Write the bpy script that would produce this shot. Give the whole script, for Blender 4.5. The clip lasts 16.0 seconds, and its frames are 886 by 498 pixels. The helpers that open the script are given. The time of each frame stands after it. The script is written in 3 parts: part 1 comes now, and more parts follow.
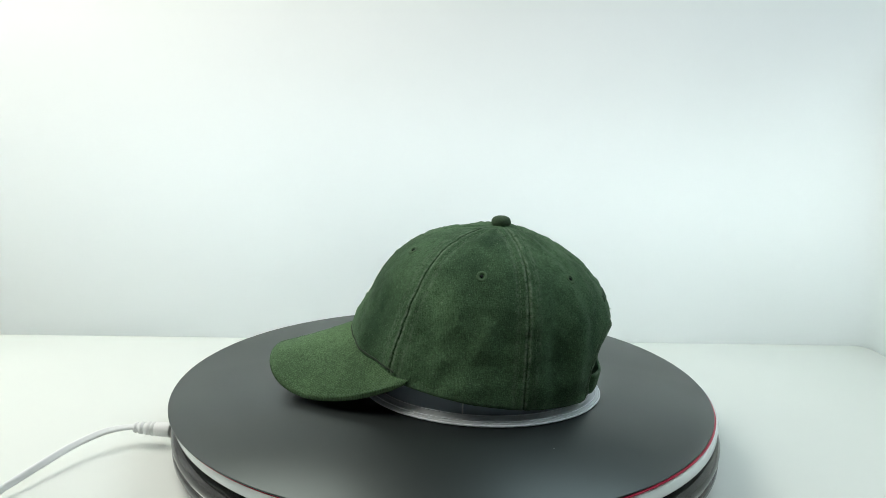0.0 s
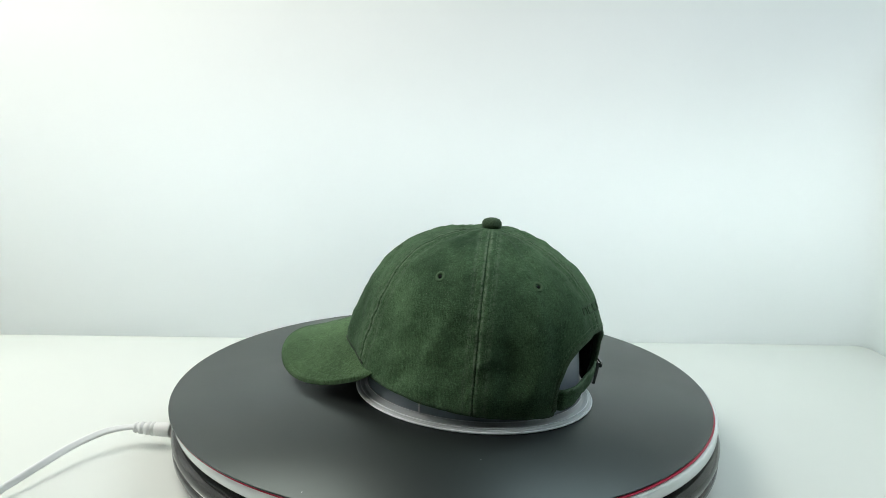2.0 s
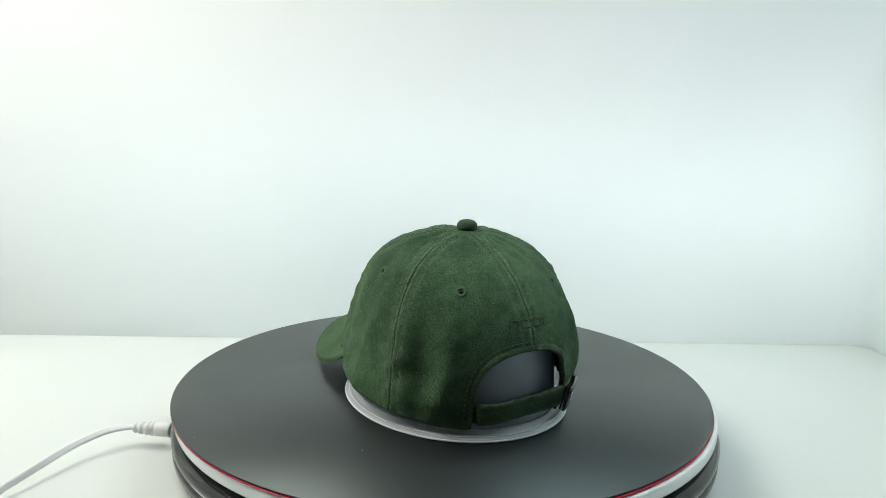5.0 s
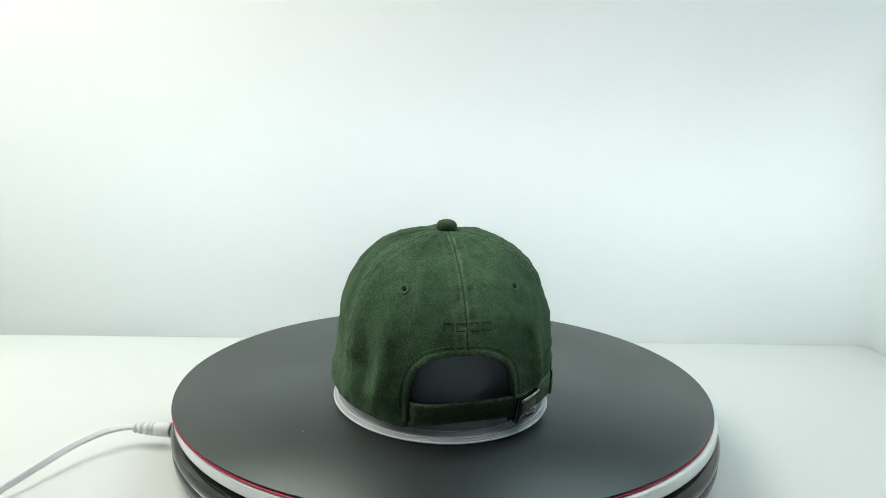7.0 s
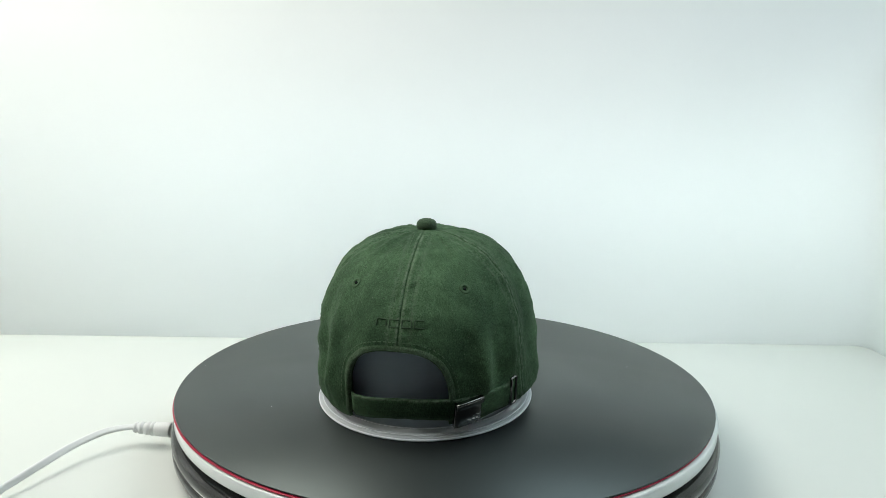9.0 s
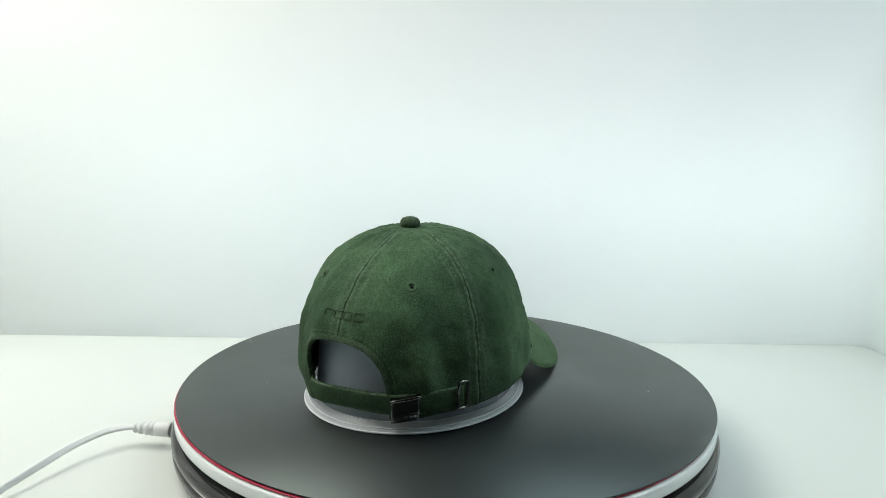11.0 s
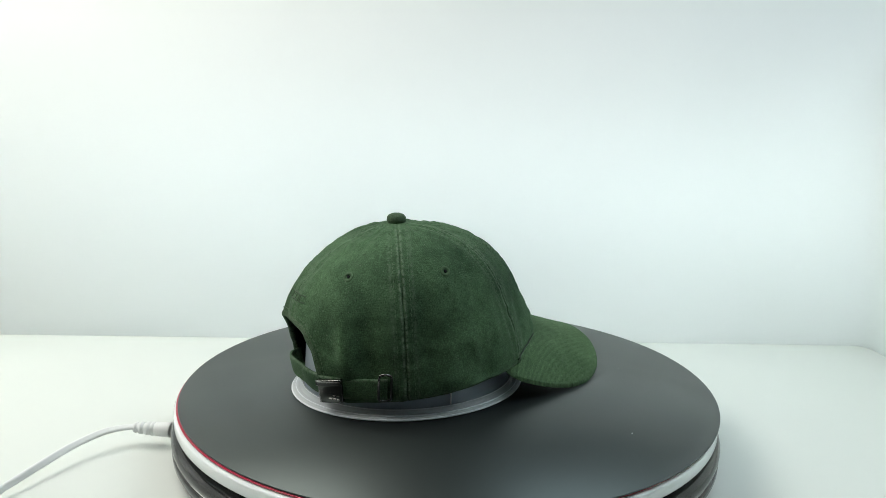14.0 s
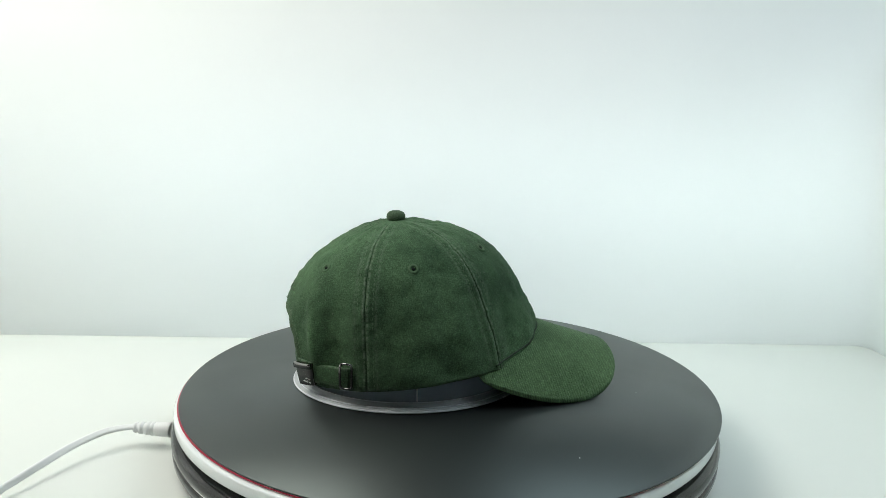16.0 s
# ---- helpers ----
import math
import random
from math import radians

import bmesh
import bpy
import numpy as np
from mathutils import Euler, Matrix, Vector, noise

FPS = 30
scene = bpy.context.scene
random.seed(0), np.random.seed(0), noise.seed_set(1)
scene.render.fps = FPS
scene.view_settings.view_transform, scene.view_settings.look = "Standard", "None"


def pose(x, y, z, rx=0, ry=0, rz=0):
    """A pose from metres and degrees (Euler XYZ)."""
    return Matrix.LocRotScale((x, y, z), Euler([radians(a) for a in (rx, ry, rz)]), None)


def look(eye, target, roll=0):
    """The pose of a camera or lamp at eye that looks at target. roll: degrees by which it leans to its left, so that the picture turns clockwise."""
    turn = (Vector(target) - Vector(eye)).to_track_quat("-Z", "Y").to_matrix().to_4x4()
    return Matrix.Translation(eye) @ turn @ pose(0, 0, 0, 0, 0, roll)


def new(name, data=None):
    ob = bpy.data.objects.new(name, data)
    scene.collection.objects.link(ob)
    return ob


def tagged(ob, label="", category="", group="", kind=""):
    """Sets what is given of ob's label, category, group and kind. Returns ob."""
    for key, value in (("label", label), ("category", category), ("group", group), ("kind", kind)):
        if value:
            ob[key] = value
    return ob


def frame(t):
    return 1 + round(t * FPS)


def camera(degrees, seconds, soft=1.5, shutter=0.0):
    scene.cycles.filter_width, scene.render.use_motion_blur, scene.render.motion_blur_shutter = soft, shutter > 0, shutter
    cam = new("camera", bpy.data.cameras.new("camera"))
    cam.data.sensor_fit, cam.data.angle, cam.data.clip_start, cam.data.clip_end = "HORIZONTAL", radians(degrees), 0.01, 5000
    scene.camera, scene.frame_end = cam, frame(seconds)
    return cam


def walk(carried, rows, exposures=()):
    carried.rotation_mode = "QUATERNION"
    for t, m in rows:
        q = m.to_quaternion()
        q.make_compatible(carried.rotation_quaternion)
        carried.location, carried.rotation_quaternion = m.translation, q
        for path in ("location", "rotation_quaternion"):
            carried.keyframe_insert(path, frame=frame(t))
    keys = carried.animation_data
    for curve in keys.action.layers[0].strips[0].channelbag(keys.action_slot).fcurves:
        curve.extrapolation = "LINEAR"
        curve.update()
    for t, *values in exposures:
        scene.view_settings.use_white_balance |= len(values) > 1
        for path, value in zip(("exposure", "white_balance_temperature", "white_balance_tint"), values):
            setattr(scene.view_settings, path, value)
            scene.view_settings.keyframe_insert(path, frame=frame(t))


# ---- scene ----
# A green cap on a clear tub turns on a motorised turntable inside a white photo box.
cam = camera(63.2, 16.0, soft=0.55)
EYE = (0.0, -0.5362, 0.1997)
AIM = (-0.00796, -0.5362 + 0.98399, 0.1997 - 0.17807)
walk(cam, [(0.0, look(EYE, AIM, 1.156)), (16.0, look(EYE, AIM, 1.156))])

# ---- light ----
TABLE_Z = -0.044
CEIL_Z = 2.2
TENT_Z = 0.345
world = bpy.data.worlds.new("room_light")
scene.world = world
world.use_nodes = True
world.node_tree.nodes["Background"].inputs["Color"].default_value = (0.75, 0.82, 0.80, 1)
world.node_tree.nodes["Background"].inputs["Strength"].default_value = 0.012
scene.view_settings.exposure = -0.23


def unseen_lamp(eye, target, sx, sy, watts, colour):
    lamp = bpy.data.lights.new("unseen_lamp_light", "AREA")
    lamp.shape, lamp.size, lamp.size_y = "RECTANGLE", sx, sy
    lamp.energy, lamp.color = watts, colour
    ob = new("unseen_lamp_light", lamp)
    ob.matrix_world = look(eye, target)
    return ob


# added unseen lamps: two over the open top, three lighting the white cloth from outside
unseen_lamp((-0.46, -0.09, 0.70), (0.04, -0.03, 0.02), 0.56, 0.46, 6.5, (1.0, 1.0, 0.92))
unseen_lamp((0.42, -0.05, 0.78), (0.0, -0.03, 0.02), 0.60, 0.50, 3.6, (0.84, 1.0, 1.06))
unseen_lamp((0.04, 0.62, 0.06), (0.04, 0.20, 0.06), 1.04, 0.18, 8.8, (0.89, 1.0, 1.04))
unseen_lamp((-0.95, -0.04, 0.14), (-0.5, -0.04, 0.11), 0.46, 0.24, 12.5, (1.0, 1.0, 0.95))
unseen_lamp((0.88, -0.02, 0.16), (0.45, -0.02, 0.12), 0.42, 0.34, 6.6, (0.84, 1.0, 0.99))


# ---- materials ----
def material(name, colour, rough=0.5, metal=0.0, spec=0.5):
    m = bpy.data.materials.new(name)
    m.use_nodes = True
    b = m.node_tree.nodes["Principled BSDF"]
    b.inputs["Base Color"].default_value = (*colour, 1)
    b.inputs["Roughness"].default_value = rough
    b.inputs["Metallic"].default_value = metal
    b.inputs["Specular IOR Level"].default_value = spec
    return m


def nodes_of(m):
    t = m.node_tree
    return t.nodes, t.links, t.nodes["Principled BSDF"]


def coords(m, kind="Object", scale=(1, 1, 1), turn=0.0):
    n, l, _ = nodes_of(m)
    c = n.new("ShaderNodeTexCoord")
    mp = n.new("ShaderNodeMapping")
    mp.inputs["Scale"].default_value = scale
    mp.inputs["Rotation"].default_value = (0, 0, turn)
    l.new(c.outputs[kind], mp.inputs["Vector"])
    return mp.outputs["Vector"]


def noise_node(m, vec, scale, detail=4, rough=0.55):
    n, l, _ = nodes_of(m)
    k = n.new("ShaderNodeTexNoise")
    k.inputs["Scale"].default_value = scale
    k.inputs["Detail"].default_value = detail
    k.inputs["Roughness"].default_value = rough
    l.new(vec, k.inputs["Vector"])
    return k.outputs["Fac"]


def ramp(m, fac, stops):
    n, l, _ = nodes_of(m)
    r = n.new("ShaderNodeValToRGB")
    e = r.color_ramp.elements
    e[0].position, e[0].color = stops[0][0], (*stops[0][1], 1)
    e[1].position, e[1].color = stops[-1][0], (*stops[-1][1], 1)
    for p, c in stops[1:-1]:
        x = e.new(p)
        x.color = (*c, 1)
    l.new(fac, r.inputs["Fac"])
    return r.outputs["Color"]


def mix(m, mode, fac, a, b):
    n, l, _ = nodes_of(m)
    k = n.new("ShaderNodeMix")
    k.data_type, k.blend_type = "RGBA", mode
    for sock, v in ((k.inputs[0], fac), (k.inputs[6], a), (k.inputs[7], b)):
        if isinstance(v, (int, float)):
            sock.default_value = v
        elif isinstance(v, tuple):
            sock.default_value = (*v, 1)
        else:
            l.new(v, sock)
    return k.outputs[2]


def bump(m, height, strength, dist, before=None):
    n, l, b = nodes_of(m)
    k = n.new("ShaderNodeBump")
    k.inputs["Strength"].default_value = strength
    k.inputs["Distance"].default_value = dist
    l.new(height, k.inputs["Height"])
    if before:
        l.new(before, k.inputs["Normal"])
    l.new(k.outputs["Normal"], b.inputs["Normal"])
    return k.outputs["Normal"]


def cotton(name, dark, light, rib=0.35, turn=0.9, fine=520):
    """Washed cotton twill: diagonal ribs, faded patches mixed with painted fold shade, and pale fibres."""
    m = material(name, dark, 0.92, 0, 0.15)
    n, l, b = nodes_of(m)
    ob = coords(m, "Object")
    uv = coords(m, "UV", (1, 1, 1), turn)
    fade_shade = noise_node(m, ob, 16, 5, 0.58)
    grain = noise_node(m, ob, 1150, 4, 0.7)
    mott = noise_node(m, ob, 170, 4, 0.65)
    warp = noise_node(m, coords(m, "UV", (1, 0.16, 1)), 1500, 3, 0.6)
    weft = noise_node(m, coords(m, "UV", (0.2, 1, 1), 0.1), 1300, 3, 0.6)
    fleck = noise_node(m, ob, 800, 2, 0.5)
    col = ramp(m, fade_shade, [(0.34, dark), (0.66, light)])
    g = ramp(m, grain, [(0.34, (0.62, 0.62, 0.62)), (0.66, (1.36, 1.36, 1.36))])
    col = mix(m, "MULTIPLY", 1.0, col, ramp(m, mott, [(0.34, (0.94, 0.94, 0.94)), (0.66, (1.06, 1.06, 1.06))]))
    col = mix(m, "MULTIPLY", 1.0, col, g)
    col = mix(m, "MULTIPLY", 1.0, col, ramp(m, warp, [(0.34, (0.80, 0.80, 0.80)), (0.66, (1.18, 1.18, 1.18))]))
    col = mix(m, "MULTIPLY", 1.0, col, ramp(m, weft, [(0.34, (0.80, 0.80, 0.80)), (0.66, (1.18, 1.18, 1.18))]))
    f = ramp(m, fleck, [(0.68, (0, 0, 0)), (0.74, (1, 1, 1))])
    fm = n.new("ShaderNodeMath")
    fm.operation = "MULTIPLY"
    fm.inputs[1].default_value = 0.5
    l.new(f, fm.inputs[0])
    col = mix(m, "MIX", fm.outputs[0], col, (0.20, 0.25, 0.18))
    w = n.new("ShaderNodeTexWave")
    w.wave_type, w.bands_direction = "BANDS", "X"
    w.inputs["Scale"].default_value = fine
    w.inputs["Distortion"].default_value = 1.2
    w.inputs["Detail"].default_value = 2
    w.inputs["Detail Scale"].default_value = 3
    l.new(uv, w.inputs["Vector"])
    wr = ramp(m, w.outputs["Fac"], [(0.1, (1 - rib, 1 - rib, 1 - rib)), (0.9, (1 + rib * 0.5,) * 3)])
    col = mix(m, "MULTIPLY", 1.0, col, wr)
    at = n.new("ShaderNodeAttribute")
    at.attribute_name = "wear"
    rub = noise_node(m, ob, 420, 3, 0.6)
    rubbed = n.new("ShaderNodeMath")
    rubbed.operation = "MULTIPLY"
    l.new(at.outputs["Fac"], rubbed.inputs[0])
    l.new(ramp(m, rub, [(0.38, (0, 0, 0)), (0.62, (1, 1, 1))]), rubbed.inputs[1])
    col = mix(m, "MIX", rubbed.outputs[0], col, (0.17, 0.225, 0.16))
    l.new(col, b.inputs["Base Color"])
    first = bump(m, w.outputs["Fac"], 0.30, 0.00025)
    bump(m, grain, 0.5, 0.0005, first)
    b.inputs["Sheen Weight"].default_value = 0.06
    b.inputs["Sheen Roughness"].default_value = 0.5
    b.inputs["Sheen Tint"].default_value = (0.55, 0.75, 0.55, 1)
    return m


# wide range: washed fading plus shade of the folds put into the colour
GREEN_D, GREEN_L = (0.0275, 0.0595, 0.0305), (0.082, 0.154, 0.078)
M_CLOTH = cotton("green_washed_twill", GREEN_D, GREEN_L, 0.15, 0.9, 400)
# same cloth as the crown, painted lighter for top light on the brim
M_BRIM_LIT = cotton("green_twill_lit_brim", (0.048, 0.091, 0.043), (0.090, 0.160, 0.076), 0.26, 0.5, 300)
M_TAPE = cotton("green_edge_tape", (0.040, 0.074, 0.038), (0.105, 0.160, 0.098), 0.25, 0.2)
M_THREAD = material("green_thread", (0.085, 0.140, 0.080), 0.8, 0, 0.2)
M_EYELET = material("green_eyelet_thread", (0.066, 0.118, 0.062), 0.8, 0, 0.2)
M_THREAD_DARK = material("dark_green_thread", (0.018, 0.034, 0.018), 0.7, 0, 0.3)
M_MARK = material("green_mark_thread", (0.034, 0.064, 0.033), 0.7, 0, 0.3)
M_LINING = material("dark_lining", (0.012, 0.016, 0.014), 0.95, 0, 0.1)
M_WHITE_THREAD = material("white_thread", (0.80, 0.80, 0.78), 0.7, 0, 0.3)
M_METAL = material("gunmetal", (0.24, 0.235, 0.23), 0.16, 1.0)
M_ENGRAVE = material("bright_engraving", (0.55, 0.55, 0.53), 0.3, 1.0)

M_WALL = material("white_box_lining", (0.86, 0.87, 0.86), 0.85, 0, 0.2)
v = coords(M_WALL)
M_WALL.node_tree.links.new(ramp(M_WALL, noise_node(M_WALL, v, 2.5, 3), [(0.3, (0.84, 0.855, 0.845)), (0.7, (0.875, 0.88, 0.875))]),
                           M_WALL.node_tree.nodes["Principled BSDF"].inputs["Base Color"])
bump(M_WALL, noise_node(M_WALL, v, 60, 3), 0.05, 0.002)
n_, l_, b_ = nodes_of(M_WALL)
# translucent share added so the outside lamps brighten the walls
glow = n_.new("ShaderNodeBsdfTranslucent")
glow.inputs["Color"].default_value = (0.86, 0.87, 0.86, 1)
both = n_.new("ShaderNodeMixShader")
both.inputs[0].default_value = 0.45
l_.new(b_.outputs[0], both.inputs[1])
l_.new(glow.outputs[0], both.inputs[2])
l_.new(both.outputs[0], n_["Material Output"].inputs["Surface"])
M_TABLE = material("white_table_sheet", (0.73, 0.755, 0.73), 0.45, 0, 0.4)
v = coords(M_TABLE)
M_TABLE.node_tree.links.new(ramp(M_TABLE, noise_node(M_TABLE, v, 4, 4), [(0.3, (0.675, 0.70, 0.67)), (0.7, (0.71, 0.735, 0.70))]),
                            M_TABLE.node_tree.nodes["Principled BSDF"].inputs["Base Color"])
bump(M_TABLE, noise_node(M_TABLE, v, 90, 3), 0.04, 0.001)

M_PLATE = material("satin_black_plate", (0.0050, 0.0060, 0.0060), 0.38, 0, 0.86)
n_, l_, b_ = nodes_of(M_PLATE)
v = coords(M_PLATE)
rr = ramp(M_PLATE, noise_node(M_PLATE, v, 9, 1), [(0.3, (0.37, 0.37, 0.37)), (0.7, (0.39, 0.39, 0.39))])
l_.new(rr, b_.inputs["Roughness"])
b_.inputs["Specular Tint"].default_value = (0.86, 1.0, 0.98, 1)
M_DISC = material("gloss_white_plastic", (0.80, 0.84, 0.84), 0.22, 0, 0.5)
M_RED = material("red_ring_paint", (0.42, 0.010, 0.045), 0.30, 0, 0.4)
M_FELT = material("cream_underlay", (0.72, 0.64, 0.56), 0.7, 0, 0.2)
M_BASE = material("dark_grey_base_plastic", (0.010, 0.011, 0.011), 0.13, 0.0, 0.35)
v = coords(M_BASE)
bump(M_BASE, noise_node(M_BASE, v, 900, 2), 0.08, 0.0003)
M_CHROME = material("bright_metal_trim", (0.75, 0.76, 0.76), 0.15, 1.0)
M_CABLE = material("white_cable_plastic", (0.78, 0.79, 0.79), 0.4, 0, 0.5)
def milky(name, colour, rough, clear, through_light):
    """Clear-milky moulded plastic: partly glassy, partly scattering light through."""
    m = material(name, colour, rough, 0, 0.5)
    n, l, b = nodes_of(m)
    b.inputs["Transmission Weight"].default_value = clear
    b.inputs["IOR"].default_value = 1.25
    t = n.new("ShaderNodeBsdfTranslucent")
    t.inputs["Color"].default_value = (*colour, 1)
    k = n.new("ShaderNodeMixShader")
    k.inputs[0].default_value = through_light
    l.new(b.outputs[0], k.inputs[1])
    l.new(t.outputs[0], k.inputs[2])
    l.new(k.outputs[0], n["Material Output"].inputs["Surface"])
    return m


M_TUB = milky("milky_clear_plastic", (0.84, 0.92, 1.0), 0.10, 0.64, 0.28)
M_RIM = milky("milky_rim_plastic", (0.92, 0.95, 0.98), 0.12, 0.48, 0.26)
# whiter than the rim, to paint bright glints along its ridges
M_RIM_GLINT = milky("whitened_rim_glint", (0.92, 0.95, 0.98), 0.18, 0.12, 0.12)
M_ROOM = material("grey_room_paint", (0.42, 0.43, 0.42), 0.8)


# ---- mesh helpers ----
def part(name, bm, mat, parent=None, label="", smooth=True):
    me = bpy.data.meshes.new(name)
    bmesh.ops.recalc_face_normals(bm, faces=bm.faces)
    bm.to_mesh(me)
    bm.free()
    me.materials.append(mat)
    if smooth:
        me.polygons.foreach_set("use_smooth", [True] * len(me.polygons))
    ob = new(name, me)
    ob.parent = parent
    if label:
        tagged(ob, label)
    return ob


def thing(name, label, category, group="", m=None):
    ob = new(name)
    ob.empty_display_size = 0.02
    if m:
        ob.matrix_world = m
    return tagged(ob, label, category, group)


def box(bm, x0, y0, z0, x1, y1, z1, bev=0.0, seg=2):
    vs = bmesh.ops.create_cube(bm, size=1)["verts"]
    for q in vs:
        q.co = Vector(((x0 + x1) / 2 + q.co.x * (x1 - x0), (y0 + y1) / 2 + q.co.y * (y1 - y0), (z0 + z1) / 2 + q.co.z * (z1 - z0)))
    if bev:
        es = {e for q in vs for e in q.link_edges}
        bmesh.ops.bevel(bm, geom=list(es), offset=bev, segments=seg, affect="EDGES", profile=0.5)
    return bm


def lathe(profile, steps=192, sx=1.0, sy=1.0, closed=False):
    """Turn a profile of (r, z) round z; sx, sy stretch it into an oval."""
    bm = bmesh.new()
    rings = []
    for r, z in profile:
        rings.append([bm.verts.new((r * sx * math.cos(2 * math.pi * i / steps), r * sy * math.sin(2 * math.pi * i / steps), z)) for i in range(steps)])
    pairs = list(zip(rings, rings[1:]))
    if closed:
        pairs.append((rings[-1], rings[0]))
    for a, b in pairs:
        for i in range(steps):
            j = (i + 1) % steps
            bm.faces.new((a[i], a[j], b[j], b[i]))
    if not closed:
        for ring in (rings[0], rings[-1]):
            bm.faces.new(ring)
    return bm


def tube(points, radius, sides=10, bm=None, cap=True):
    """A round rod along points; radius may be a list."""
    bm = bm or bmesh.new()
    pts = [Vector(p) for p in points]
    rad = radius if isinstance(radius, (list, tuple)) else [radius] * len(pts)
    rings, up = [], None
    for i, p in enumerate(pts):
        d = (pts[min(i + 1, len(pts) - 1)] - pts[max(i - 1, 0)]).normalized()
        if up is None:
            up = d.orthogonal().normalized()
        up = (up - d * up.dot(d)).normalized()
        side = d.cross(up)
        rings.append([bm.verts.new(p + (up * math.cos(2 * math.pi * k / sides) + side * math.sin(2 * math.pi * k / sides)) * rad[i]) for k in range(sides)])
    for a, b in zip(rings, rings[1:]):
        for k in range(sides):
            j = (k + 1) % sides
            bm.faces.new((a[k], a[j], b[j], b[k]))
    if cap:
        bm.faces.new(rings[0])
        bm.faces.new(rings[-1])
    return bm


def loop_tube(points, radius, sides=8, bm=None):
    """A closed round rod."""
    bm = bm or bmesh.new()
    pts = [Vector(p) for p in points]
    n = len(pts)
    rings = []
    mid = sum(pts, Vector()) / n
    for i, p in enumerate(pts):
        d = (pts[(i + 1) % n] - pts[i - 1]).normalized()
        up = (p - mid)
        up = (up - d * up.dot(d)).normalized()
        side = d.cross(up)
        rings.append([bm.verts.new(p + (up * math.cos(2 * math.pi * k / sides) + side * math.sin(2 * math.pi * k / sides)) * radius) for k in range(sides)])
    for i in range(n):
        a, b = rings[i], rings[(i + 1) % n]
        for k in range(sides):
            j = (k + 1) % sides
            bm.faces.new((a[k], a[j], b[j], b[k]))
    return bm


def sheet(grid_top, grid_bottom, uvs, wear=None):
    """A closed shell from two grids of points, with a uv in metres for each."""
    bm = bmesh.new()
    uvl = bm.loops.layers.uv.new("uv")
    worn = bm.verts.layers.float.new("wear")
    rows, cols = len(grid_top), len(grid_top[0])
    a = [[bm.verts.new(p) for p in r] for r in grid_top]
    b = [[bm.verts.new(p) for p in r] for r in grid_bottom]
    uvof = {}
    for i in range(rows):
        for j in range(cols):
            uvof[a[i][j]] = uvof[b[i][j]] = uvs[i][j]
            if wear:
                a[i][j][worn] = wear[i][j]

    def face(*q):
        f = bm.faces.new(q)
        for lp in f.loops:
            lp[uvl].uv = uvof[lp.vert]
    for i in range(rows - 1):
        for j in range(cols - 1):
            face(a[i][j], a[i][j + 1], a[i + 1][j + 1], a[i + 1][j])
            face(b[i][j], b[i + 1][j], b[i + 1][j + 1], b[i][j + 1])
    for j in range(cols - 1):
        face(a[0][j], b[0][j], b[0][j + 1], a[0][j + 1])
        face(a[-1][j], a[-1][j + 1], b[-1][j + 1], b[-1][j])
    for i in range(rows - 1):
        face(a[i][0], a[i + 1][0], b[i + 1][0], b[i][0])
        face(a[i][-1], b[i][-1], b[i + 1][-1], a[i + 1][-1])
    return bm


# ---- the photo box ----
FRONT_Y = -0.34


def slab(name, corners, thick, mat, label, category):
    """A flat panel: corners in order, pushed back by thick."""
    bm = bmesh.new()
    t = Vector(thick)
    a = [bm.verts.new(Vector(q)) for q in corners]
    b = [bm.verts.new(Vector(q) + t) for q in corners]
    bm.faces.new(a)
    bm.faces.new(b[::-1])
    for i in range(len(a)):
        j = (i + 1) % len(a)
        bm.faces.new((a[i], b[i], b[j], a[j]))
    ob = part(name, bm, mat, smooth=False)
    return tagged(ob, label, category, kind="structure")


slab("table", [(-0.9, -0.42, TABLE_Z), (0.9, -0.42, TABLE_Z), (0.9, 0.6, TABLE_Z), (-0.9, 0.6, TABLE_Z)], (0, 0, -0.03), M_TABLE,
     "white smooth sheet lying on the table", "table")


def bent_wall():
    """One white cloth hung round three sides, its corners rounded; the unseen left side is added as a soft glow."""
    line = [Vector((-0.60, FRONT_Y)), Vector((-0.60, 0.2187)), Vector((0.474, 0.253)), Vector((0.490, FRONT_Y))]
    path = [line[0]]
    for a, b, c, reach in ((line[0], line[1], line[2], 0.09), (line[1], line[2], line[3], 0.022)):
        p, q = b + (a - b).normalized() * reach, b + (c - b).normalized() * reach
        path += [p * (1 - f) ** 2 + b * (2 * f * (1 - f)) + q * f * f for f in (i / 12 for i in range(13))]
    path.append(line[3])
    bm = bmesh.new()
    rows = []
    for k, p in enumerate(path):
        d = (path[min(k + 1, len(path) - 1)] - path[max(k - 1, 0)]).normalized()
        out = Vector((-d.y, d.x)) * 0.003
        rows.append([bm.verts.new((q.x, q.y, z)) for q in (p, p + out) for z in (TABLE_Z, TENT_Z)])
    for a, b in zip(rows, rows[1:]):
        bm.faces.new((a[0], b[0], b[1], a[1]))
        bm.faces.new((a[2], a[3], b[3], b[2]))
        bm.faces.new((a[1], b[1], b[3], a[3]))
        bm.faces.new((a[0], a[2], b[2], b[0]))
    for r in (rows[0], rows[-1]):
        bm.faces.new((r[0], r[1], r[3], r[2]))
    ob = part("wall_back", bm, M_WALL)
    return tagged(ob, "plain white cloth wall round three sides, the unseen left one added", "wall", kind="structure")


bent_wall()
slab("ceiling", [(-1.6, -1.6, CEIL_Z), (1.6, -1.6, CEIL_Z), (1.6, 1.2, CEIL_Z), (-1.6, 1.2, CEIL_Z)], (0, 0, 0.05), M_ROOM,
     "plain grey ceiling of a dim room", "ceiling")

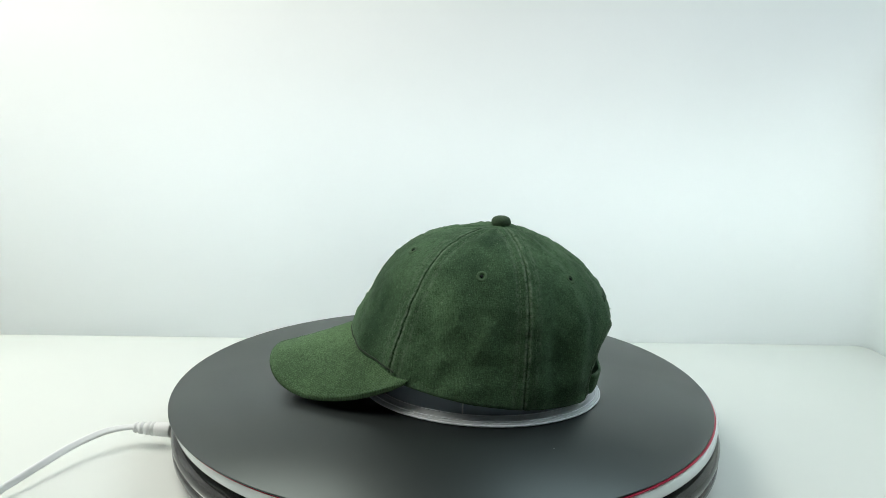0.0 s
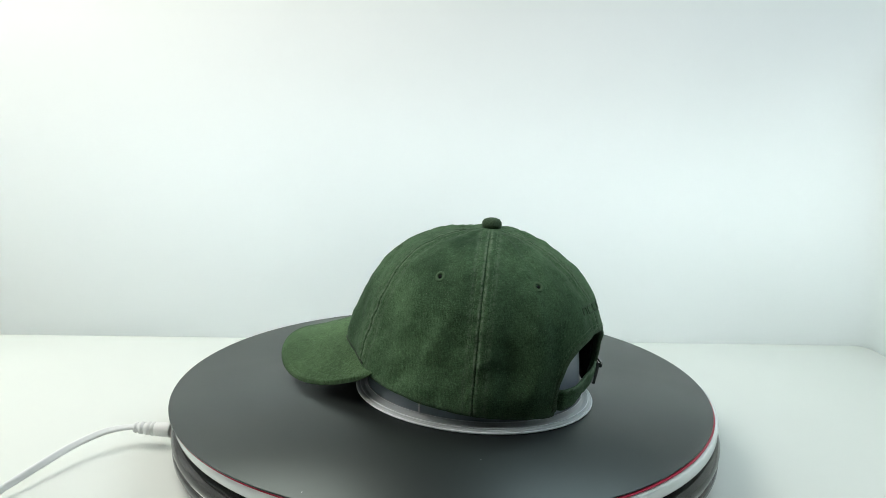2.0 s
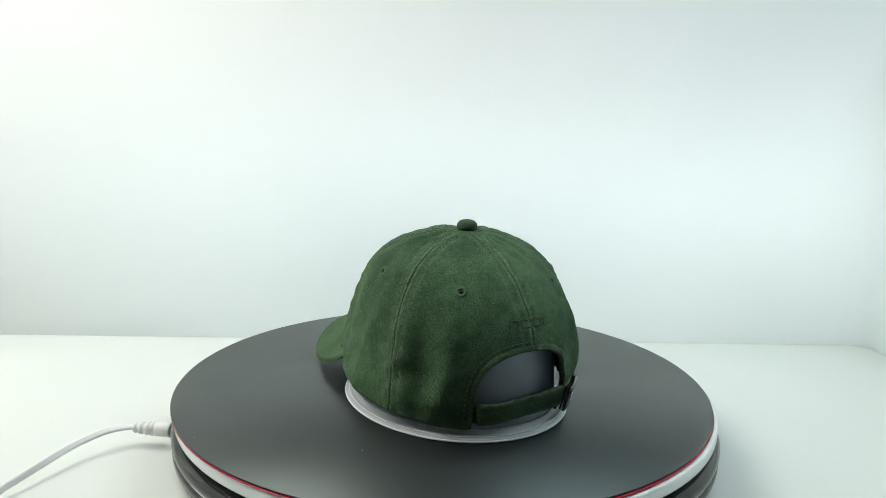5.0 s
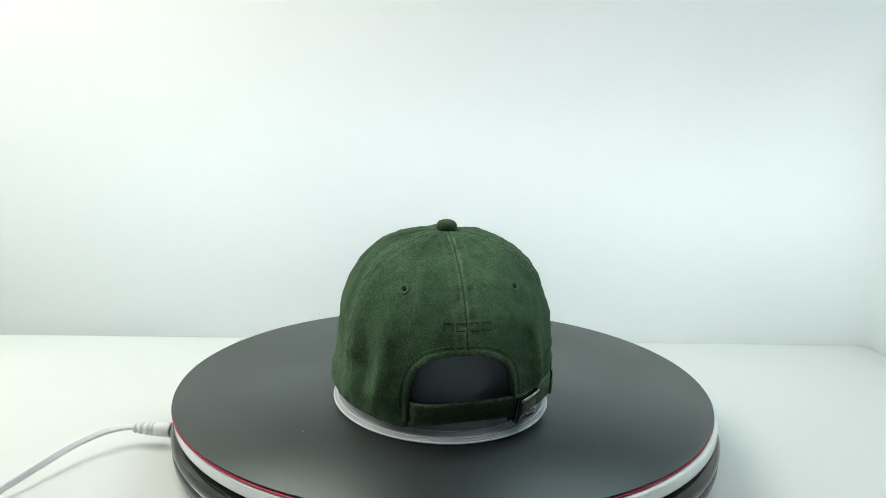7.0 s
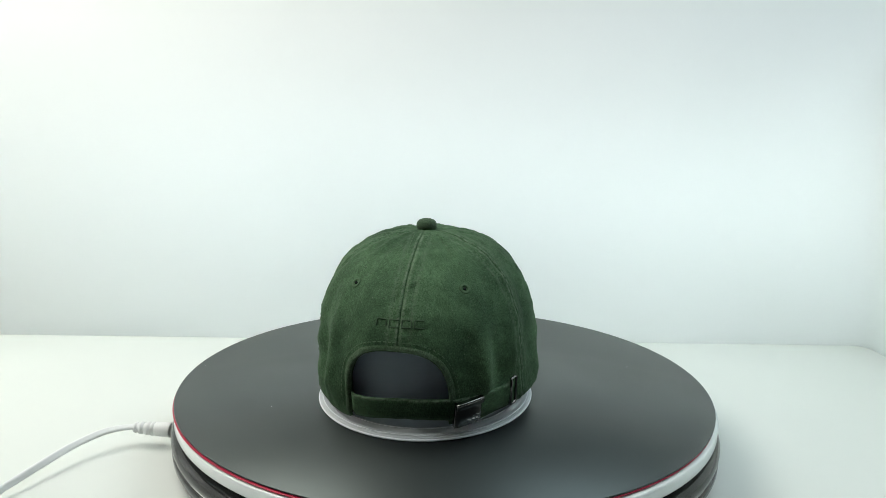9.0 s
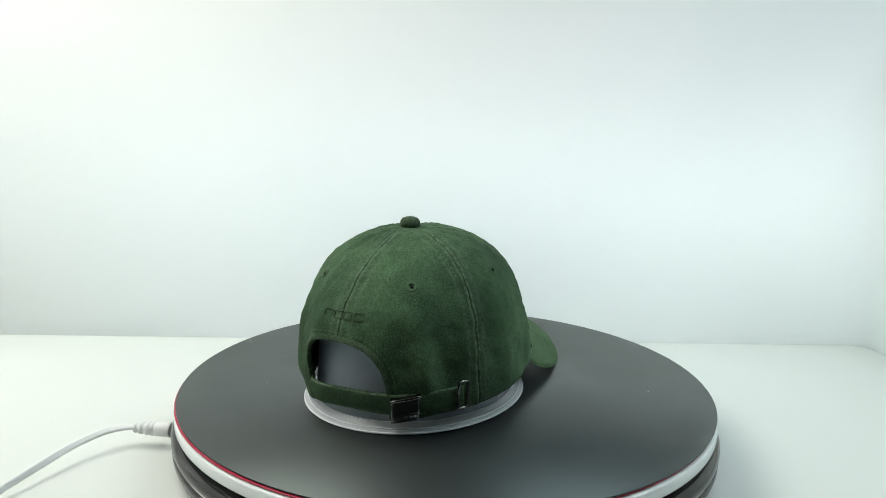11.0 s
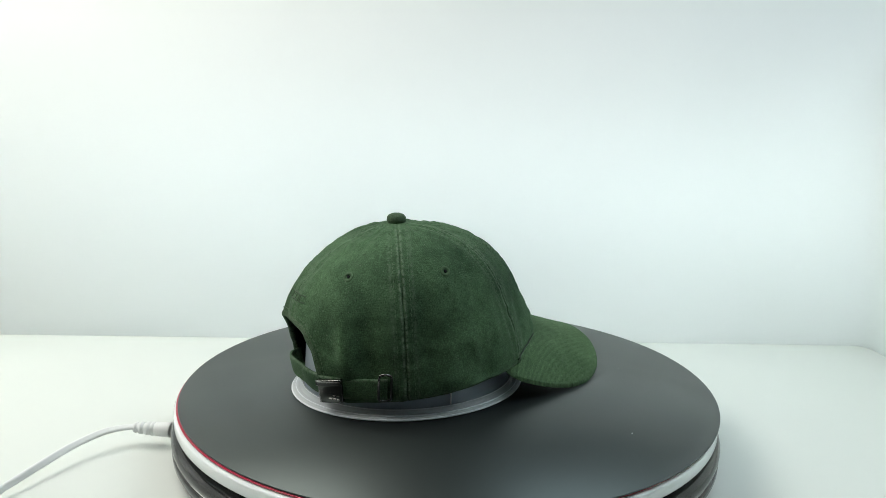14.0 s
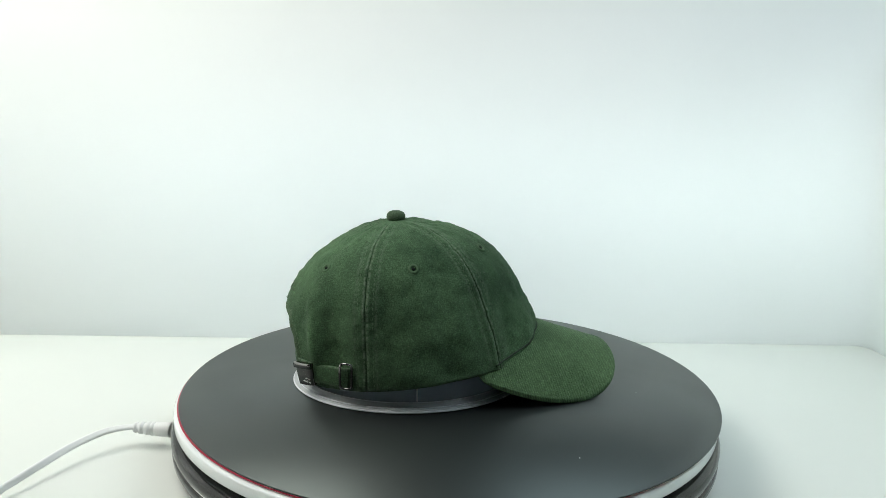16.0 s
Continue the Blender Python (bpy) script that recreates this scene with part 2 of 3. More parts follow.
# ---- the turntable ----
OMEGA = 10.2034
turntable = thing("turntable", "dark grey round motorised turntable with white rotating disc", "turntable", m=pose(0, 0, TABLE_Z))
DZ = -TABLE_Z
base_profile = [(0.05, 0.0), (0.188, 0.0), (0.1945, 0.0015), (0.1985, 0.0050), (0.2003, 0.0088), (0.2000, 0.0096), (0.1960, 0.0098), (0.1960, 0.0110),
                (0.2010, 0.0112), (0.2020, 0.0122), (0.2022, 0.0166), (0.2012, 0.0176), (0.1970, 0.0178), (0.1970, 0.0192), (0.2014, 0.0194), (0.2024, 0.0204),
                (0.2026, 0.0236), (0.2018, 0.0266), (0.2000, 0.0284), (0.1970, 0.0290), (0.1880, 0.0291), (0.1880, 0.0325), (0.05, 0.0325)]
part("base", lathe(base_profile, 256), M_BASE, turntable, "dark grey grooved base housing")
part("trim_ring", lathe([(0.2005, 0.01860), (0.2013, 0.0186), (0.2017, 0.0189), (0.2013, 0.0192), (0.2005, 0.0192)], 256, closed=True), M_CHROME, turntable, "thin bright metal trim line")
part("trim_ring", lathe([(0.1996, 0.01040), (0.2002, 0.0104), (0.2006, 0.0107), (0.2002, 0.0110), (0.1996, 0.0110)], 256, closed=True), M_CHROME, turntable, "thin bright metal trim line")
disc = part("disc", lathe([(0.05, -0.0112), (0.1985, -0.0112), (0.1997, -0.0106), (0.2000, -0.0098), (0.2000, -0.0040), (0.1996, -0.0032), (0.1989, -0.0028), (0.05, -0.0028)], 256), M_DISC, turntable, "glossy white rotating disc")

plate = thing("turntable_plate", "satin black round plate lying on the turntable", "plate")
part("top_sheet", lathe([(0.0005, -0.0013), (0.1996, -0.0013), (0.2000, -0.0010), (0.2000, -0.0003), (0.1997, 0.0), (0.0005, 0.0)], 320), M_PLATE, plate)
bm = lathe([(0.0005, -0.0021), (0.1992, -0.0021), (0.1998, -0.0019), (0.1998, -0.0016), (0.1993, -0.0014), (0.0005, -0.0014)], 320)
bmesh.ops.translate(bm, verts=bm.verts, vec=(0.0013, -0.0006, 0))
part("under_sheet", bm, M_RED, plate, "thin red sheet under the black one")
bm = lathe([(0.0005, -0.0027), (0.1986, -0.0027), (0.1992, -0.0025), (0.1986, -0.0022), (0.0005, -0.0022)], 320)
bmesh.ops.translate(bm, verts=bm.verts, vec=(0.0008, -0.0004, 0))
part("felt_sheet", bm, M_FELT, plate, "thin cream sheet under the red one")

for x, y, r in ((-0.0373, 0.1496, 0.00035), (-0.0063, -0.1930, 0.0003), (0.071, -0.118, 0.00022), (-0.128, 0.062, 0.00022)):
    bm = bmesh.new()
    bmesh.ops.create_icosphere(bm, subdivisions=1, radius=r, matrix=Matrix.Translation((x, y, r * 0.5)))
    part("dust_speck", bm, M_CABLE, plate, "tiny pale speck of dust")

# ---- the power cable ----
cable = thing("power_cable", "white power cable plugged into the turntable base", "cable", m=pose(0, 0, 0))
PL0, PL1 = Vector((-0.2015, -0.040, -0.0300)), Vector((-0.2290, -0.039, -0.0290))
ax = (PL1 - PL0)
plug_pts, plug_r = [], []
for f, r in [(0, 0.0052), (0.02, 0.0055), (0.40, 0.0052), (0.42, 0.0044), (0.45, 0.0044), (0.47, 0.0052), (0.51, 0.0052), (0.53, 0.0043), (0.56, 0.0043), (0.58, 0.0050),
             (0.68, 0.0048), (0.70, 0.0034), (0.75, 0.0034), (0.77, 0.0046), (0.85, 0.0044), (0.87, 0.0032), (0.92, 0.0032), (0.94, 0.0042), (1.0, 0.0036), (1.02, 0.0024)]:
    plug_pts.append(PL0 + ax * f)
    plug_r.append(r)
part("plug", tube(plug_pts, plug_r, 20), M_CABLE, cable, "ridged white plug with strain relief")
ctrl = [PL1 - ax * 0.1, PL1 + ax * 0.12, Vector((-0.2468, -0.0487, -0.0285)), Vector((-0.2608, -0.0680, -0.0310)), Vector((-0.2704, -0.0928, -0.0335)), Vector((-0.2788, -0.1159, -0.0362)), Vector((-0.2883, -0.1395, -0.0395)),
        Vector((-0.312, -0.178, -0.0412)), Vector((-0.34, -0.22, -0.0412)), Vector((-0.40, -0.30, -0.0412)), Vector((-0.48, -0.42, -0.0412))]


def smooth_path(ctrl, n=8):
    out = []
    for i in range(len(ctrl) - 1):
        p0, p1, p2, p3 = ctrl[max(i - 1, 0)], ctrl[i], ctrl[i + 1], ctrl[min(i + 2, len(ctrl) - 1)]
        for k in range(n):
            t = k / n
            out.append(0.5 * ((2 * p1) + (p2 - p0) * t + (2 * p0 - 5 * p1 + 4 * p2 - p3) * t * t + (3 * p1 - p0 - 3 * p2 + p3) * t ** 3))
    out.append(ctrl[-1])
    return out




def flat_cord(pts):
    """A flat twin cord that leaves the plug lying and turns on edge further out."""
    bm = bmesh.new()
    rings = []
    for i, p in enumerate(pts):
        d = (pts[min(i + 1, len(pts) - 1)] - pts[max(i - 1, 0)]).normalized()
        flat = d.cross(Vector((0, 0, 1))).normalized()
        up = flat.cross(d)
        tw = radians(72) * min(1.0, i / (0.45 * len(pts)))
        wide, thin = flat * math.cos(tw) + up * math.sin(tw), up * math.cos(tw) - flat * math.sin(tw)
        ring = []
        for k in range(20):
            a = 2 * math.pi * k / 20
            groove = 1 - 0.30 * math.exp(-(math.cos(a) / 0.28) ** 2)
            ring.append(bm.verts.new(p + wide * (0.0027 * math.cos(a)) + thin * (0.0017 * math.sin(a) * groove)))
        rings.append(ring)
    for a, b in zip(rings, rings[1:]):
        for k in range(20):
            j = (k + 1) % 20
            bm.faces.new((a[k], a[j], b[j], b[k]))
    bm.faces.new(rings[0])
    bm.faces.new(rings[-1])
    return bm


part("cord", flat_cord(smooth_path(ctrl)), M_CABLE, cable)

# ---- the clear tub that carries the cap ----
BX, BY, HEAD = 0.0378, -0.0146, 171.9
tub = thing("plastic_tub", "upturned milky clear oval plastic tub on the plate", "tub")
TX, TY = 0.0892, 0.0770
def oval(profile, closed=True):
    bm = lathe(profile, 128, TX, TY, closed=closed)
    bmesh.ops.translate(bm, verts=bm.verts, vec=(0.0121, 0.0005, 0))
    return bm


wall_out = [(0.907, 0.0046), (0.903, 0.0065), (0.899, 0.0090), (0.888, 0.030), (0.866, 0.055), (0.838, 0.066), (0.78, 0.0715), (0.60, 0.0735), (0.02, 0.0740)]
wall_in = [(0.02, 0.0730), (0.60, 0.0725), (0.775, 0.0705), (0.828, 0.0655), (0.854, 0.055), (0.876, 0.030), (0.887, 0.0090), (0.891, 0.0046)]
part("body", oval(wall_out + wall_in), M_TUB, tub)
rim = [(1.0, 0.0003), (1.003, 0.0012), (1.0, 0.0024), (0.990, 0.0029), (0.978, 0.0026), (0.970, 0.0032), (0.955, 0.0036), (0.940, 0.0030), (0.932, 0.0034), (0.920, 0.0056), (0.908, 0.0060),
       (0.908, 0.0048), (0.920, 0.0044), (0.932, 0.0022), (0.955, 0.0020), (0.985, 0.0016), (0.988, 0.0003)]
part("rim", oval(rim), M_RIM, tub, "stepped rim of the tub")
for r, z, w, h in ((1.003, 0.0013, 0.0085, 0.0007), (0.972, 0.0033, 0.0050, 0.0004), (0.919, 0.0058, 0.0040, 0.0003)):
    part("rim_ridge", oval([(r + w * math.cos(a * math.pi / 4), z + h * math.sin(a * math.pi / 4)) for a in range(8)]), M_RIM_GLINT, tub, "thin ridge of the rim, whitened as a painted glint")
for x, y in ((0.0165, 0.0697), (0.0104, -0.0688)):
    bm = bmesh.new()
    box(bm, x - 0.0005, y - 0.0009, 0.0060, x + 0.0005, y + 0.0009, 0.0210, 0.0003, 1)
    part("mould_ridge", bm, M_CABLE, tub, "small pale mould ridge")

# ---- the cap ----
cap = thing("baseball_cap", "washed dark green cotton baseball cap with curved brim", "cap")
ZT = 0.1240


def seam(i, ze):
    """Bearing of seam i (0 front, 1 and 2 on the sides, 3 back) at the height ze."""
    return (0.0, radians(43.0 + 8.5 * ze), radians(108.3 + 4.5 * ze), math.pi)[i]


def waves(a0, cs, ss, th):
    return a0 + sum(c * math.cos((i + 1) * th) for i, c in enumerate(cs)) + sum(c * math.sin((i + 1) * th) for i, c in enumerate(ss))


def hem_z(th):
    return waves(0.01782, (0.01027, 0.00087), (-0.0020,), th)


def crown_base(th, ze):
    """The bare crown: th is the bearing from its front, ze runs from 0 at the hem to 1 at the button."""
    r = waves(0.08379, (0.01553, 0.00552, 0.00101, 0.00072), (-0.00053, -0.00035), th)
    n1 = math.exp(waves(0.75471, (0.21771, -0.01311), (-0.00264,), th))
    n2 = math.exp(waves(1.13888, (-0.24778, -0.14744), (0.01861,), th))
    ze = min(max(ze, 0.0), 1.0)
    rho = max(1 - ze ** n2, 0.0) ** (1 / n1)
    t = (th + math.pi) % (2 * math.pi) - math.pi
    r += 0.0062 * math.exp(-(t / 0.62) ** 2) * math.exp(-((ze - 0.20) / 0.17) ** 2)
    r += 0.0034 * math.exp(-((math.pi - abs(t)) / 0.62) ** 2) * math.exp(-(ze / 0.34) ** 2)
    r *= rho * (1 + waves(0.00069, (-0.08392, 0.05931), (), th) * math.sin(math.pi * ze))
    zh = hem_z(th)
    return Vector((r * math.cos(th), r * math.sin(th), zh + (ZT - zh) * ze))


def crown_normal(th, ze):
    e = 0.004
    z1, z0 = min(ze + e, 0.995), max(min(ze, 0.99) - e, 0.0)
    du = crown_base(th + 0.01, ze) - crown_base(th - 0.01, ze)
    dv = crown_base(th, z1) - crown_base(th, z0)
    n = du.cross(dv)
    if n.length < 1e-12:
        return Vector((0, 0, 1))
    return n.normalized()


def relief(th, ze, p):
    """Seam welts, sewn grooves and soft folds of the cloth, in metres."""
    r = math.hypot(p.x, p.y)
    a = abs((th + math.pi) % (2 * math.pi) - math.pi)
    d = min(abs(a - seam(i, ze)) for i in range(4)) * r
    k = min(1.0, r / 0.02)
    h = k * (-0.0008 * math.exp(-(d / 0.00046) ** 2) + 0.0003 * math.exp(-(d / 0.0052) ** 6) - 0.00022 * math.exp(-((d - 0.0056) / 0.0009) ** 2))
    h += k * 0.0007 * math.exp(-((d - 0.0025) / 0.004) ** 2) * noise.noise(Vector((p.x, p.y, p.z)) * 230)
    low = max(0.0, 1 - ze) ** 0.6
    soft = min(1.0, 0.3 + ze / 0.16)
    h += 0.0036 * low * k * soft * noise.noise(Vector((math.cos(th) * 4.6, math.sin(th) * 4.6, p.z * 8)))
    h += 0.0011 * math.exp(-((r - 0.026) / 0.013) ** 2) * noise.noise(Vector((math.cos(th) * 5.5, math.sin(th) * 5.5, p.z * 12)))
    dents = noise.noise(p * 30 + Vector((3.1, 0.4, 1.7))) + 0.55 * noise.noise(p * 62 + Vector((9.0, 2.0, 5.0)))
    h += 0.0026 * min(1.0, 0.10 + 1.15 * (1 - ze)) * k * soft * dents * (0.30 + 0.70 * min(1.0, max(0.0, (abs((th + math.pi) % (2 * math.pi) - math.pi) - 0.75) / 0.4)))
    # slanting creases beside the opening
    a = math.degrees(math.pi - abs((th + math.pi) % (2 * math.pi) - math.pi))
    crease = math.exp(-((a - 36 - 90 * (0.5 - ze) * 0.25) / 5.0) ** 2) - 0.8 * math.exp(-((a - 47 - 90 * (0.5 - ze) * 0.25) / 6.0) ** 2)
    h += 0.0024 * crease * math.exp(-((ze - 0.32) / 0.24) ** 2) * soft
    # hollows beside the rear seam of one side
    t = (th + math.pi) % (2 * math.pi) - math.pi
    if t > 0:
        e = (t - seam(2, ze)) * r
        h -= 0.0034 * math.exp(-((ze - 0.36) / 0.19) ** 2) * (0.55 * math.exp(-((e - 0.017) / 0.0075) ** 2) + 0.9 * math.exp(-((e + 0.015) / 0.0085) ** 2))
    h += 0.00075 * k * noise.noise(p * 130) + 0.0010 * math.sin(math.pi * min(max(ze, 0.0), 1.0))
    return h


def crown(th, ze, off=0.0):
    p = crown_base(th, ze)
    return p + crown_normal(th, ze) * (relief(th, ze, p) + off)


ARCH_TOP = 0.0605
ARCH_TH = radians(26.2)
ARCH_C = math.pi - radians(1.7)


def low_edge(th):
    """Where the cloth ends below: the hem, or the arch of the opening at the back."""
    a = abs((th - ARCH_C + math.pi) % (2 * math.pi) - math.pi)
    if a >= ARCH_TH:
        return 0.0
    z = (1 - (a / ARCH_TH) ** 2.6) ** 0.32
    return (ARCH_TOP - 0.0090) / (ZT - 0.0090) * z


def panel(side, i, cols=72, rows=104):
    """One cloth panel between seam i and seam i + 1."""
    us = [t - 0.05 * math.sin(4 * math.pi * t) for t in (j / (cols - 1) for j in range(cols))]
    if i == 2:
        mid, span = seam(2, 0), math.pi - seam(2, 0)
        reach = ARCH_TH - side * (ARCH_C - math.pi)
        us += [(math.pi - reach * f - mid) / span for f in (1.004, 1.0, 0.99999, 0.9999, 0.9995, 0.998, 0.994, 0.985, 0.97, 0.95, 0.92)]
        us.sort()
    top, bottom, uvs, wear = [], [], [], []
    for k in range(rows):
        f = k / (rows - 1)
        g = 1 - (1 - f) ** 2
        ra, rb, ru, rw = [], [], [], []
        for u in us:
            lo = low_edge(side * (seam(i, 0) + (seam(i + 1, 0) - seam(i, 0)) * u))
            ze = lo + (0.99999 - lo) * g
            a, b = seam(i, ze - lo), seam(i + 1, ze - lo)
            th = side * (a + (b - a) * u)
            ra.append(crown(th, ze))
            rb.append(crown(th, ze, -0.0016))
            q = crown_base(th, ze)
            ru.append((side * (b - a) * (u - 0.5) * max(math.hypot(q.x, q.y), 0.02), g * 0.15))
            r = math.hypot(q.x, q.y)
            d = min(u, 1 - u) * (b - a) * r
            rw.append(min(1.0, r / 0.02) * (0.72 * math.exp(-((d - 0.0013) / 0.0008) ** 2) + 0.32 * math.exp(-((d - 0.0072) / 0.0012) ** 2)) + 0.5 * math.exp(-((ze - lo) / 0.012) ** 2))
        top.append(ra)
        bottom.append(rb)
        uvs.append(ru)
        wear.append(rw)
    return sheet(top, bottom, uvs, wear)


for s in (1, -1):
    for i in range(3):
        part("panel", panel(s, i), M_CLOTH, cap)


def stitches(path, every=0.0032, length=0.0021, radius=0.00028, lift=-0.0001):
    """Short thread bars along a list of (point, normal)."""
    bm = bmesh.new()
    acc = 0.0
    for (p, n), (q, m) in zip(path, path[1:]):
        seg = (q - p).length
        acc += seg
        if acc >= every:
            acc = 0.0
            d = (q - p).normalized()
            c = q + m * lift
            side = d.cross(m).normalized()
            vs = []
            for a, b in ((-1, -1), (1, -1), (1, 1), (-1, 1)):
                vs.append(bm.verts.new(c + d * (a * length / 2) + side * (b * radius)))
            us = [bm.verts.new(c + m * radius * 1.6 + (w.co - c) * 0.6) for w in vs]
            bm.faces.new(us)
            for i in range(4):
                j = (i + 1) % 4
                bm.faces.new((vs[i], vs[j], us[j], us[i]))
    return bm


def meridian(side, i, shift, z0=0.01, z1=0.985, n=420):
    out = []
    for k in range(n):
        ze = z0 + (z1 - z0) * k / (n - 1)
        b = crown_base(side * seam(i, ze), ze)
        th = side * seam(i, ze) + shift / max(math.hypot(b.x, b.y), 0.008)
        out.append((crown(th, ze), crown_normal(th, ze)))
    return out


for side, i in ((1, 0), (1, 1), (-1, 1), (1, 2), (-1, 2), (1, 3)):
    for shift in (-0.0052, 0.0052):
        part("stitching", stitches(meridian(side, i, shift, (0.16, 0.05, 0.01, 0.53)[i])), M_THREAD, cap)

def eyelet(th, z):
    ze = (z - hem_z(th)) / (ZT - hem_z(th))
    c, n = crown(th, ze), crown_normal(th, ze)
    u = n.orthogonal().normalized()
    w = n.cross(u)
    bm = bmesh.new()
    rng = random.Random(int(abs(th) * 1000))
    rings = []
    steps, sides = 44, 8
    for i in range(steps):
        a = 2 * math.pi * i / steps
        rad = u * math.cos(a) + w * math.sin(a)
        rt = 0.00090 * (1.0 + 0.18 * (i % 2) + rng.uniform(-0.05, 0.05))
        rings.append([bm.verts.new(c + rad * (0.0027 + math.cos(2 * math.pi * k / sides) * rt) + n * (0.0002 + math.sin(2 * math.pi * k / sides) * rt * 0.5)) for k in range(sides)])
    for i in range(steps):
        a, b = rings[i], rings[(i + 1) % steps]
        for k in range(sides):
            j = (k + 1) % sides
            bm.faces.new((a[k], a[j], b[j], b[k]))
    ob = part("eyelet", bm, M_EYELET, cap, "embroidered green eyelet")
    # no opening is cut: a solid dark plug paints the shade inside
    bm = bmesh.new()
    ring = [bm.verts.new(c + n * 0.0003 + (u * math.cos(2 * math.pi * i / 20) + w * math.sin(2 * math.pi * i / 20)) * 0.0011) for i in range(20)]
    deep = [bm.verts.new(q.co - n * 0.0025) for q in ring]
    bm.faces.new(ring)
    bm.faces.new(deep[::-1])
    for i in range(20):
        j = (i + 1) % 20
        bm.faces.new((ring[i], deep[i], deep[j], ring[j]))
    part("hole_shade", bm, M_LINING, ob, "dark plug painted as the shade inside the eyelet")


for s in (1, -1):
    eyelet(s * radians(83.3), 0.0983)
    eyelet(s * radians(145.2), 0.0938)
    eyelet(s * radians(26.4), 0.1072)

# button
prof = [(0.0005, 0.1226), (0.0052, 0.1228), (0.0066, 0.1240), (0.0072, 0.1258), (0.0069, 0.1280), (0.0056, 0.1298), (0.0030, 0.1308), (0.0004, 0.1310)]
bm = lathe(prof, 40)
part("button", bm, M_TAPE, cap, "cloth-covered top button")

# arch binding
def arch_path(off, n=160, out=0.0):
    pts = []
    for i in range(n):
        u = -1 + 2 * i / (n - 1)
        a = math.sin(u * math.pi / 2)
        lo = low_edge(ARCH_C + ARCH_TH * a * 0.9999)
        th = ARCH_C + ARCH_TH * a
        th2 = ARCH_C + ARCH_TH * a * (1 + off / 0.0335)
        lo2 = max(lo, 0.0) * (1 + off / 0.050)
        pts.append((crown(th2, lo2, out), crown_normal(th2, lo2)))
    return pts


rows_t, rows_b, rows_u = [], [], []
for k, (off, out) in enumerate([(-0.0006, -0.0008), (-0.0005, 0.0003), (0.0, 0.0006), (0.0014, 0.0005), (0.0027, 0.0001), (0.0032, -0.0006)]):
    pa = arch_path(off, out=out)
    rows_t.append([q for q, _ in pa])
    rows_b.append([q - m * 0.0022 for q, m in pa])
    rows_u.append([(i * 0.001, k * 0.001) for i in range(len(pa))])
part("binding", sheet(rows_t, rows_b, rows_u), M_TAPE, cap, "stitched cloth binding round the back opening")
part("stitching", stitches(arch_path(0.0048, 700, 0.0003)), M_THREAD, cap)

# sweatband inside the hem
rows_t, rows_b, rows_u = [], [], []
for i in range(6):
    f = i / 5
    ra, rb, ru = [], [], []
    for j in range(181):
        th = -radians(152) + radians(303) * j / 180
        ze = 0.01 + 0.27 * f
        ra.append(crown(th, ze, -0.0026))
        rb.append(crown(th, ze, -0.0040))
        ru.append((j * 0.002, f * 0.03))
    rows_t.append(ra)
    rows_b.append(rb)
    rows_u.append(ru)
part("sweatband", sheet(rows_t, rows_b, rows_u), M_LINING, cap, "dark inner sweatband")

# brim
BR = dict(Xt=0.1723, Wb=0.0739, x0=0.0564, z0=0.0414, s=-0.3526, k=7.264, e=2.674, s2=0.528, lean=0.0908, twist=14.46, yo=-0.0008)


def brim_z(x, y):
    d = x - 0.11
    return BR["z0"] + BR["s"] * d + BR["s2"] * d * d - (BR["k"] + BR["twist"] * y) * y * y + BR["lean"] * y


def brim_point(u, v):
    th = radians(54) * u
    zj = 0.0464 - 0.00038 * math.sqrt((54 * u) ** 2 + 16)
    ze = (zj - hem_z(th)) / (ZT - hem_z(th))
    ip = crown_base(th, ze)
    ip = Vector((ip.x * 0.965, ip.y * 0.965, zj))
    al = math.pi / 2 * u
    ca, sa = math.cos(al), math.sin(al)
    ox = BR["x0"] + (BR["Xt"] - BR["x0"]) * abs(ca) ** (2 / BR["e"])
    oy = BR["yo"] + BR["Wb"] * math.copysign(abs(sa) ** (2 / BR["e"]), sa)
    x, y = ip.x + (ox - ip.x) * v, ip.y + (oy - ip.y) * v
    z = brim_z(x, y) + (zj - brim_z(ip.x, ip.y)) * (1 - v) ** 2
    z -= 0.0014 * math.exp(-((v - 0.035) / 0.022) ** 2)
    return Vector((x, y, z))


top, bottom, uvs = [], [], []
VS = [i / 40 * 0.985 for i in range(41)] + [0.992, 0.997, 1.0]
US = [-1 + 2 * j / 100 for j in range(101)]
for v_ in VS:
    ra, rb, ru = [], [], []
    for u_ in US:
        p = brim_point(u_, v_)
        edge = max(0.0, (v_ - 0.985) / 0.015)
        side = max(0.0, (abs(u_) - 0.98) / 0.02)
        half = 0.0017 * math.sqrt(max(0.05, 1 - max(edge, side) ** 2))
        w = Vector((0, 0, 0.0003 * noise.noise(p * 60)))
        ra.append(p + w + Vector((0, 0, half)))
        rb.append(p + w - Vector((0, 0, half)))
        ru.append((p.x, p.y))
    top.append(ra)
    bottom.append(rb)
    uvs.append(ru)
part("brim", sheet(top, bottom, uvs), M_BRIM_LIT, cap, "curved stiff cloth brim")

for v_ in (0.34, 0.55, 0.76, 0.93):
    path = [(brim_point(-0.97 + 1.94 * i / 900, v_) + Vector((0, 0, 0.0017)), Vector((0, 0, 1))) for i in range(901)]
    part("stitching", stitches(path, radius=0.00020), M_EYELET, cap)

